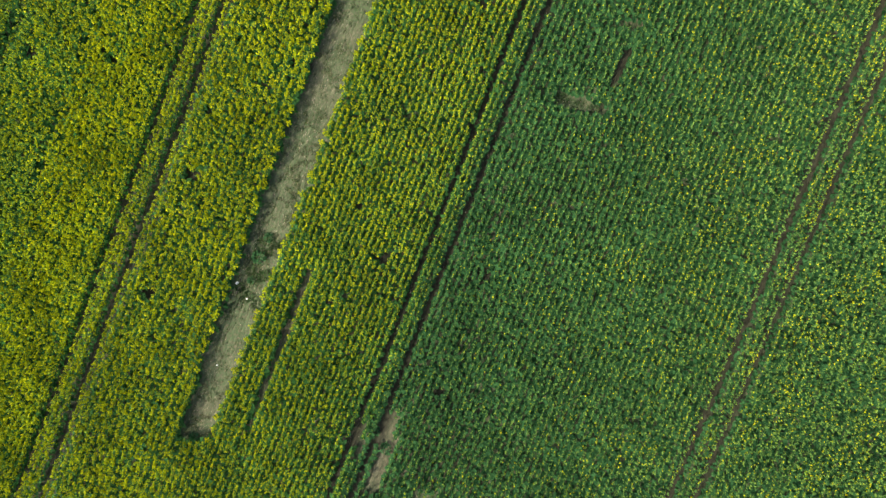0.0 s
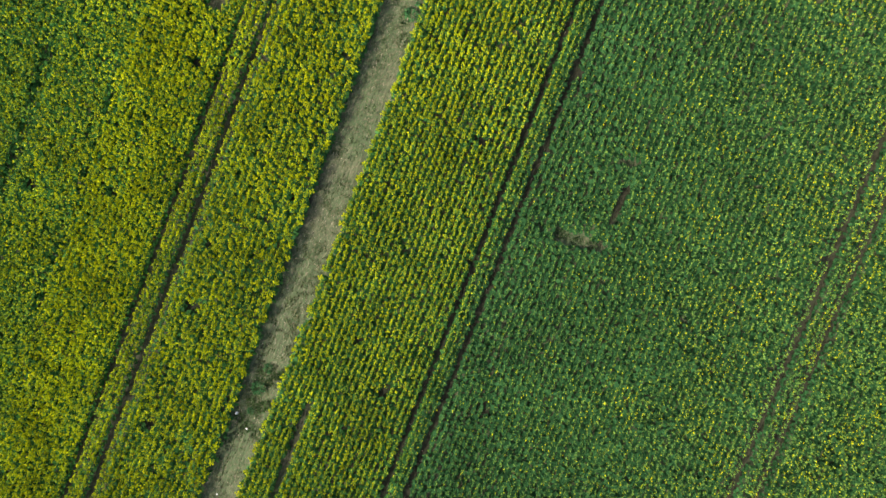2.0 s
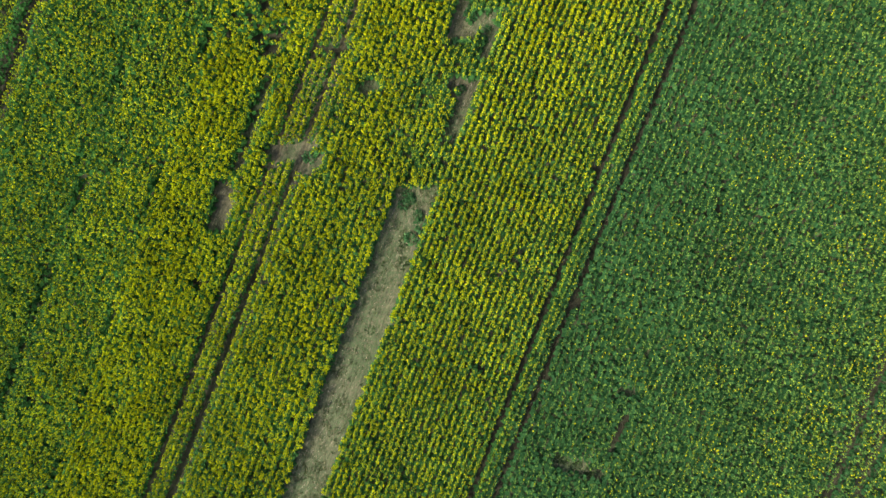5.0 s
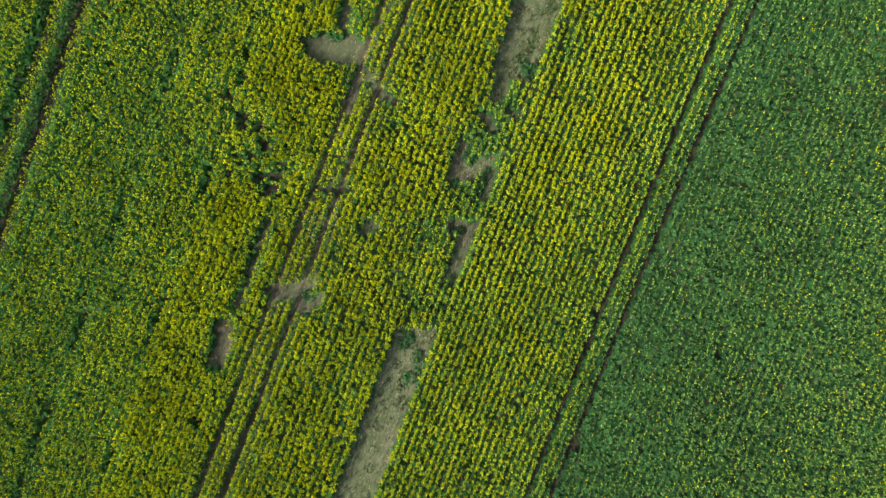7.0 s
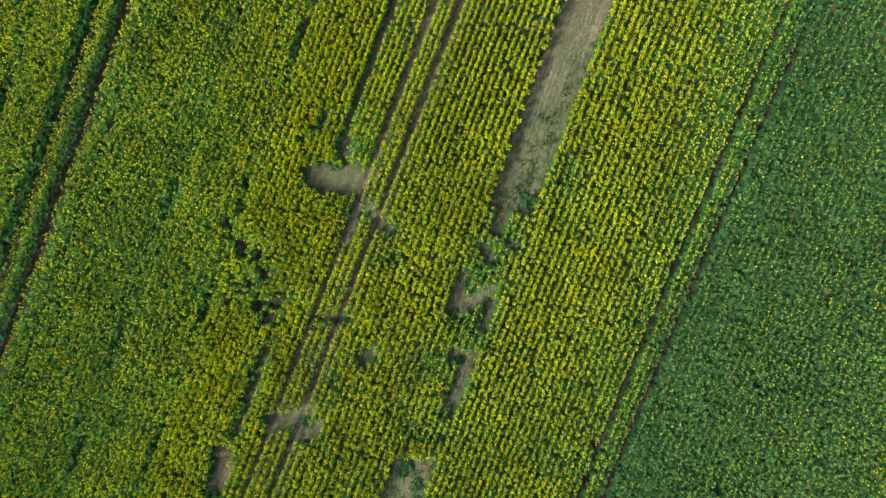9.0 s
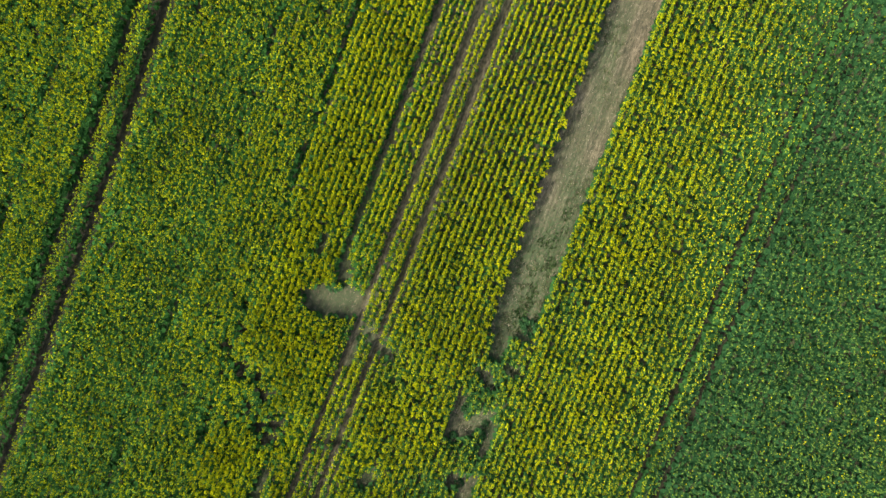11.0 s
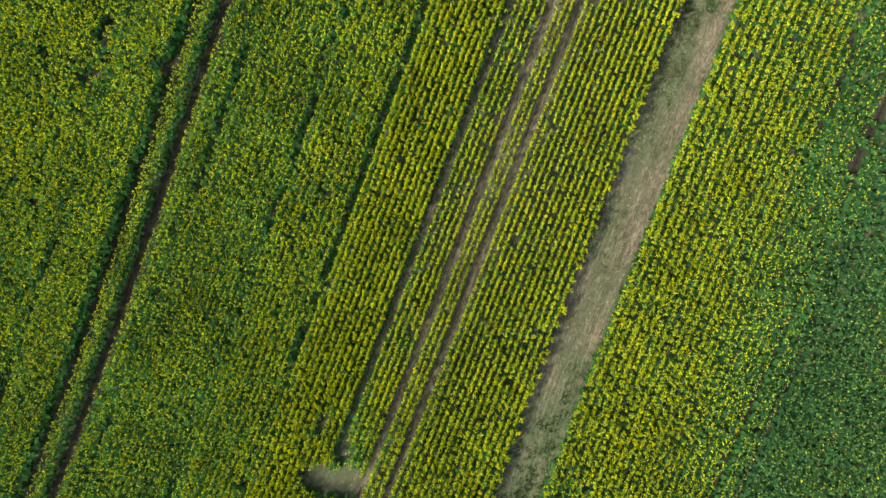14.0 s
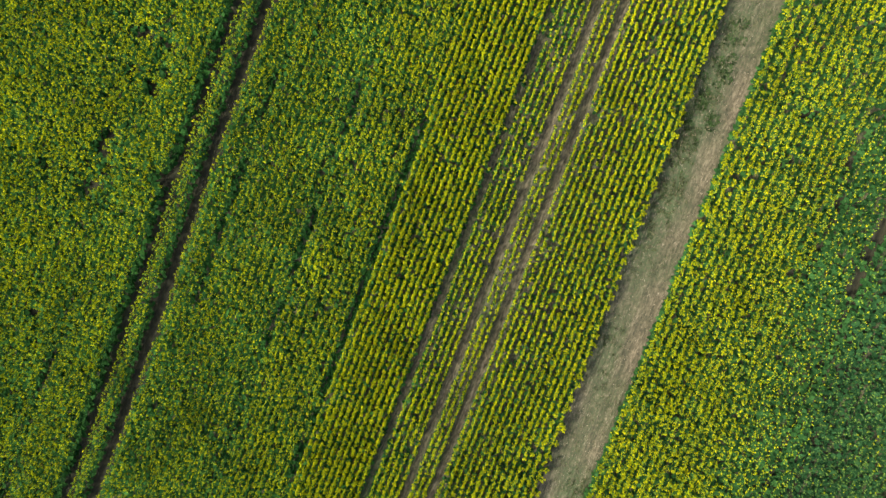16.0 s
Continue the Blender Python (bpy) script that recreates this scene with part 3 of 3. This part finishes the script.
def heads(name, cnt, mat, wide, tall, spread, label):
    """Flower spikes or buds, cnt for each plant of the band, close round its stem."""
    k = np.repeat(np.arange(len(x)), cnt)
    n = len(k)
    side, along = rng.normal(0, 1, n) * spread[k], rng.uniform(-0.10, 0.10, n)
    hz = h[k] * (1.0 - 0.9 * np.abs(side)) + rng.uniform(-0.14, 0.18, n)
    me = mesh_of(name, *spikes(x[k] + 0.93 * side + 0.36 * along, y[k] - 0.36 * side + 0.93 * along, hz, wide * rng.uniform(0.7, 1.3, n), tall * rng.uniform(0.7, 1.4, n), rng), mat)
    part(name, me, crop, label)


for (lo, hi), label in zip(BANDS, BAND_LABELS):
    m = (PS >= lo) & (PS < hi)
    if not m.any():
        continue
    x, y, s, t, clear, h, R, reach, low = [a[m] for a in (PX, PY, PS, PT, PC, PH, PR, PB, PL)]
    is_late = lo >= S_KEYS[3]
    crop = tagged(new("rape_crop"), label, "crop", kind="stuff")
    leaf = LEAF_LATE if is_late else LEAF_MID if lo >= S_KEYS[1] else LEAF
    part("foliage", mesh_of("foliage", *joined(leaf_mass(x, y, h, R, 4, rng, 0.12 if is_late else 0.12), low_leaves(x, y, h, R, reach, 2, rng)), leaf), crop, "blue-green rape leaves")
    part("stems", mesh_of("stems", *stalks_of(x[::2], y[::2], h[::2], rng), STEM), crop, "thin upright green stems")
    share = bloom(s, y) * (0.75 + 0.5 * vnoise(x, y, 1.6, 41)) * (0.75 + 0.5 * vnoise(x, y, 0.55, 43)) * (0.8 + 0.4 * vnoise(s * 2, y * 0.25, 1.1, 42))
    for off, drift in BOUTS:
        share = share * (1 - 0.55 * np.exp(-((bout_distance(x, y, off, drift) + 0.12) / 0.35) ** 2))
    share = np.clip(share, 0, np.where(s < S_KEYS[1], 1.15, 1))
    share = np.where(bare(x, y, 0.42, ruts=False), share * 0.55, np.where(bare(x, y, 0.42), share * 0.85, share))
    for gx, gy, gr in GREEN:
        share = share * (1 - (0.45 if gx < -14 else 0.9) * np.exp(-((x - gx) ** 2 + (y - gy) ** 2) / gr ** 2))
    # in the late crop the first flowers come in patches
    share = share * np.where(s > 13.4, 0.5 + 1.4 * np.clip(vnoise(x, y, 1.3, 44) * 3 - 1.4, 0, 1), 1)
    # some plants flower early, some late
    share = share * rng.choice((0.6, 1.0, 1.25), len(x), p=(0.25, 0.5, 0.25)) * ~low
    # buds stand thickest far across the late crop
    late = np.interp(s, (8.3, 9.3, 13.5, 20, 30), (1, 0.6, 0.85, 1.0, 1.25)) if lo >= S_KEYS[2] else np.ones(len(s))
    late = np.where(s > 8.3, late * np.interp(y, (-20, 15, 40, 70), (0.88, 0.86, 0.78, 0.42)), 1.0)
    late = np.where((s > 8.3) & (s < 13) & (y < 45), 1.0, late) * np.where(s < S_KEYS[1], np.interp(y, (0, 40), (1.15, 0.5)), np.where(s < S_KEYS[3], np.interp(y, (10, 40), (1.35, 1.0)), 1.0))
    spread = (0.060 + 0.045 * (1 - clear)) * (1 - 0.25 * t)
    heads("flower_heads", (share * np.where(s > 13.4, 10, 17.5) + rng.random(len(x))).astype(int), FLOWER, 0.068, 0.15, spread, "bright yellow rape flowers")
    heads("buds", ((0.9 + np.clip(1 - share, 0, 1) * 2.7) * late * (1.25 if is_late else 1.0) * ~low + rng.random(len(x))).astype(int), BUD_LATE if is_late else BUD, 0.068 if is_late else 0.07, 0.2, spread * 0.8, "unopened green flower buds")


# ---- single plants, weeds, stone ----
def tube(points, radii, sides=6):
    """A tapered stalk through the points."""
    v, f = [], []
    for p, q in zip(points, radii):
        for k in range(sides):
            a = 2 * np.pi * k / sides
            v.append((p[0] + math.cos(a) * q, p[1] + math.sin(a) * q, p[2]))
    for i in range(len(points) - 1):
        for k in range(sides):
            f.append((i * sides + k, i * sides + (k + 1) % sides, (i + 1) * sides + (k + 1) % sides, (i + 1) * sides + k))
    return np.array(v), np.array(f)


def rape_plant(seed, tall):
    """One rape plant at the origin: stem, leaves, a flower head on each branch."""
    r = np.random.default_rng(seed)
    top = [(0.0, 0.0, tall)]
    stalks = [tube([(0, 0, -0.03), (0.01, 0, tall * 0.5), (0, 0, tall)], [0.014, 0.010, 0.005])]
    for k in range(4):
        a = k * 1.7 + r.random()
        reach, z0, z1 = r.uniform(0.10, 0.19), tall * r.uniform(0.35, 0.6), tall * r.uniform(0.80, 0.98)
        end = (math.cos(a) * reach, math.sin(a) * reach, z1)
        stalks.append(tube([(0, 0, z0), (end[0] * 0.7, end[1] * 0.7, (z0 + z1) / 2), end], [0.008, 0.006, 0.004], 5))
        top.append(end)
    plant = tagged(new("rape_plant"), "single flowering rape plant at the crop's edge", "plant", "rape plants along the bare ground")
    part("stem", mesh_of("stem", *joined(*stalks), STEM), plant, "green branching stem")
    n = 26
    a, z = r.random(n) * 2 * np.pi, tall * np.sqrt(r.uniform(0.02, 0.7, n))
    way = np.stack([np.cos(a), np.sin(a), r.normal(0.1, 0.3, n)], 1)
    at = np.stack([np.cos(a) * 0.02, np.sin(a) * 0.02, z], 1)
    L = 0.30 * (1.15 - z / tall) * r.uniform(0.8, 1.2, n)
    part("leaves", mesh_of("leaves", *blades(at, way, np.array([[0, 0, 1.0]]) + r.normal(0, 0.2, (n, 3)), L, L * 0.55), LEAF), plant, "blue-green lobed leaves")
    m = 16
    o = unit(r.normal(0, 1, (m, 3))) * np.array([0.055, 0.055, 0.07])
    me = mesh_of("flower_head", *blades(o * 0.3, o + r.normal(0, 0.02, (m, 3)), np.array([[0, 0, 1.0]]) + r.normal(0, 0.5, (m, 3)), np.full(m, 0.085), np.full(m, 0.07), 0.1), FLOWER)
    for p in top:
        part("flower_head", me, plant, "yellow flower head").location = p
    return plant


def weed_clump(seed, wide, tall):
    """A low broad weed: a tuft of leaves from a short stem."""
    r = np.random.default_rng(seed)
    weed = tagged(new("weed_clump"), "leafy green weed growing on bare soil", "weed", "weeds on the bare ground")
    n = 90
    a, q = r.random(n) * 2 * np.pi, np.sqrt(r.random(n))
    way = np.stack([np.cos(a), np.sin(a), 0.8 - q + r.normal(0, 0.3, n)], 1)
    at = np.stack([np.cos(a) * q * wide * 0.75, np.sin(a) * q * wide * 0.75, tall * (1 - 0.7 * q) * r.uniform(0.15, 1, n)], 1)
    L = wide * 0.42 * r.uniform(0.6, 1.2, n)
    part("leaves", mesh_of("leaves", *blades(at, way, np.array([[0, 0, 1.0]]) + r.normal(0, 0.3, (n, 3)), L, L * 0.5), WEED), weed)
    stalks = [tube([(0, 0, -0.04), (math.cos(k) * wide * 0.3, math.sin(k) * wide * 0.3, tall * 0.6)], [0.012, 0.006], 5) for k in (0.3, 2.4, 4.4)]
    part("stem", mesh_of("stem", *joined(*stalks), STEM), weed)
    return weed


def weed_tuft(seed):
    """A low tuft of grass and seedlings."""
    r = np.random.default_rng(seed)
    tuft = tagged(new("grass_tuft"), "low green grass tuft rooted in bare soil", "grass", "grass tufts on the bare ground")
    n = 60
    a, q = r.random(n) * 2 * np.pi, np.sqrt(r.random(n)) * 0.2
    way = np.stack([np.cos(a) * 0.8, np.sin(a) * 0.8, r.uniform(0.3, 1.2, n)], 1)
    at = np.stack([np.cos(a) * q, np.sin(a) * q, np.full(n, -0.02)], 1)
    L = r.uniform(0.08, 0.20, n)
    part("leaf_tuft", mesh_of("leaf_tuft", *blades(at, way, np.array([[0, 0, 1.0]]) + r.normal(0, 0.3, (n, 3)), L, L * 0.28), TUFT), tuft)
    return tuft


def place(kind_list, spots, r, low=0.8, high=1.2):
    """Copies at the spots; the first of each kind is moved there itself."""
    for i, (x, y) in enumerate(spots):
        m = pose(x, y, 0, 0, 0, r.uniform(0, 360))
        k = i % len(kind_list)
        ob = kind_list[k] if i < len(kind_list) else copy_thing(kind_list[k], m)
        ob.matrix_basis = m @ Matrix.Scale(r.uniform(low, high), 4)


spot_rng = np.random.default_rng(23)
edge = []
for y in np.arange(-15, 86, 0.74):
    if 26.5 < y < 42.8:
        continue
    for side in (-1, 1):
        yy = y + spot_rng.uniform(-0.3, 0.3)
        edge.append((float(line(LINE_S, yy)) + side * (float(strip_half(yy)) + spot_rng.uniform(0.10, 0.24)), yy))
place([rape_plant(50 + k, t) for k, t in enumerate((1.15, 1.05, 1.22, 0.95, 1.1))], edge, spot_rng, 0.85, 1.1)

WEEDS = [(-5.6, 22.9), (-5.1, 24.5), (-6.1, 25.1), (-4.6, 26.9), (-5.8, 25.8), (-4.9, 23.8), (-12.5, 28.4), (-2.6, 36.0), (-1.9, 35.2), (-5.6, 25.5),
         (-1.5, 38.3), (-1.1, 38.8), (0.2, 38.6), (-0.5, 36.8), (-2.6, 35.7), (-1.8, 34.9), (-3.1, 34.2), (-1.3, 35.5), (-2.2, 32.8), (-3.7, 31.9), (-3.5, 30.8), (1.1, 41.2), (1.7, 41.6),
         (2.4, 43.1), (2.0, 43.6), (-0.2, 40.9), (-10.7, 45.8), (-8.8, 41.7), (-3.9, 32.6), (-3.3, 31.5), (-0.9, 36.0), (-0.3, 38.1), (0.6, 39.2), (-1.6, 37.7), (-2.8, 35.1),
         (-16.3, -2.6), (-21.1, -15.4), (-8.9, 42.3), (-1.4, 33.9), (-15.6, -1.2), (-16.9, -4.2), (-8.3, -14.6), (-7.4, -15.8), (-10.3, 45.9), (-0.6, 34.0), (-1.0, 39.4)]
place([weed_clump(80 + k, w, h) for k, (w, h) in enumerate(((0.42, 0.5), (0.34, 0.4), (0.5, 0.62)))], WEEDS, spot_rng, 0.75, 1.25)


# low tufts: in the late crop's bare patch, on the grassy stretch of the strip and at its far part's near end
tuft_rng = np.random.default_rng(29)
tufts = [(x, 9.7 - 0.33 * x + tuft_rng.uniform(-0.25, 0.25)) for x in np.arange(4.1, 6.9, 0.26)]
for lo, hi, left, right, many in ((-7.0, -1.5, -0.9, 1.1, 26), (42.8, 51.0, -0.2, 1.4, 34), (74.0, 83.0, -1.3, 0.9, 22), (10.0, 26.0, -0.9, 1.2, 14)):
    for _ in range(many):
        ty = tuft_rng.uniform(lo, hi)
        tufts.append((float(line(LINE_S, ty)) + tuft_rng.uniform(left, right), ty))
place([weed_tuft(90 + k) for k in range(3)], tufts, tuft_rng, 0.7, 1.5)


def rounded_rock(seed, size):
    bm = bmesh.new()
    bmesh.ops.create_icosphere(bm, subdivisions=3, radius=1)
    for v in bm.verts:
        k = 1 + 0.35 * (noise.noise(v.co * 1.3 + Vector((seed, 0, 0)))) + 0.12 * noise.noise(v.co * 4)
        v.co = Vector((v.co.x * size * k, v.co.y * size * 0.8 * k, v.co.z * size * 0.55 * k))
    me = bpy.data.meshes.new("stone")
    bm.to_mesh(me)
    bm.free()
    me.materials.append(STONE)
    return me


for (x, y), size, label in (((-17.9, -4.4), 0.13, "large pale stone lying on the bare strip"), ((-17.2, -5.5), 0.08, "small pale stone on the bare strip"), ((-19.4, -10.2), 0.07, "small pale stone on the bare strip")):
    ob = tagged(new("stone", rounded_rock(x, size)), label, "stone", "stones on the bare strip")
    ob.matrix_world = pose(x, y, size * 0.2, 0, 0, 30)


# ---- litter of the bare ground ----
def scatter(n, seed, keep):
    """Random places on the bare strip and spots."""
    r = np.random.default_rng(seed)
    y = r.uniform(Y0, Y1, n)
    x = line(LINE_S, y) + r.uniform(-2.0, 2.0, n)
    x2, y2 = r.uniform(-21, 8, n), r.uniform(-20, 87, n)
    x, y = np.concatenate([x, x2]), np.concatenate([y, y2])
    m = bare(x, y, -0.02) & keep(x, y, r)
    return x[m], y[m], r


x, y, r = scatter(170000, 61, lambda x, y, r: r.random(len(x)) < np.clip(weediness(x, y) * 1.1 - 0.25, 0.06, 1) * (vnoise(x, y, 0.28, 64) > np.where(weediness(x, y) > 0.85, 0.45, 0.60)))
n = len(x)
way = np.stack([r.normal(0, 0.6, n), r.normal(0, 0.6, n), np.ones(n)], 1)
grass = mesh_of("grass", *blades(np.stack([x, y, np.full(n, -0.03)], 1), way, r.normal(0, 1, (n, 3)), r.uniform(0.06, 0.17, n), r.uniform(0.02, 0.05, n)), GRASS)
tagged(new("grass", grass), "sparse green seedlings and grass on bare soil", "grass", kind="stuff")

x, y, r = scatter(22000, 62, lambda x, y, r: r.random(len(x)) < 0.6)
n = len(x)
a = r.normal(1.2, 0.3, n)
straw = mesh_of("straw", *blades(np.stack([x, y, np.full(n, 0.02)], 1), np.stack([np.cos(a), np.sin(a), r.normal(0.1, 0.1, n)], 1), np.tile([0, 0, 1.0], (n, 1)), r.uniform(0.07, 0.24, n), r.uniform(0.010, 0.028, n), 0.02), STRAW)
tagged(new("straw", straw), "dry straw and stubble scattered on the soil", "straw", kind="stuff")

x, y, r = scatter(1200, 63, lambda x, y, r: r.random(len(x)) < 0.6)
clods = mesh_of("soil_clods", *spikes(x, y, np.full(len(x), 0.0), r.uniform(0.03, 0.07, len(x)), r.uniform(0.03, 0.06, len(x)), r), SOIL)
tagged(new("soil_clods", clods), "small dry crumbs of brown soil", "soil", kind="stuff")
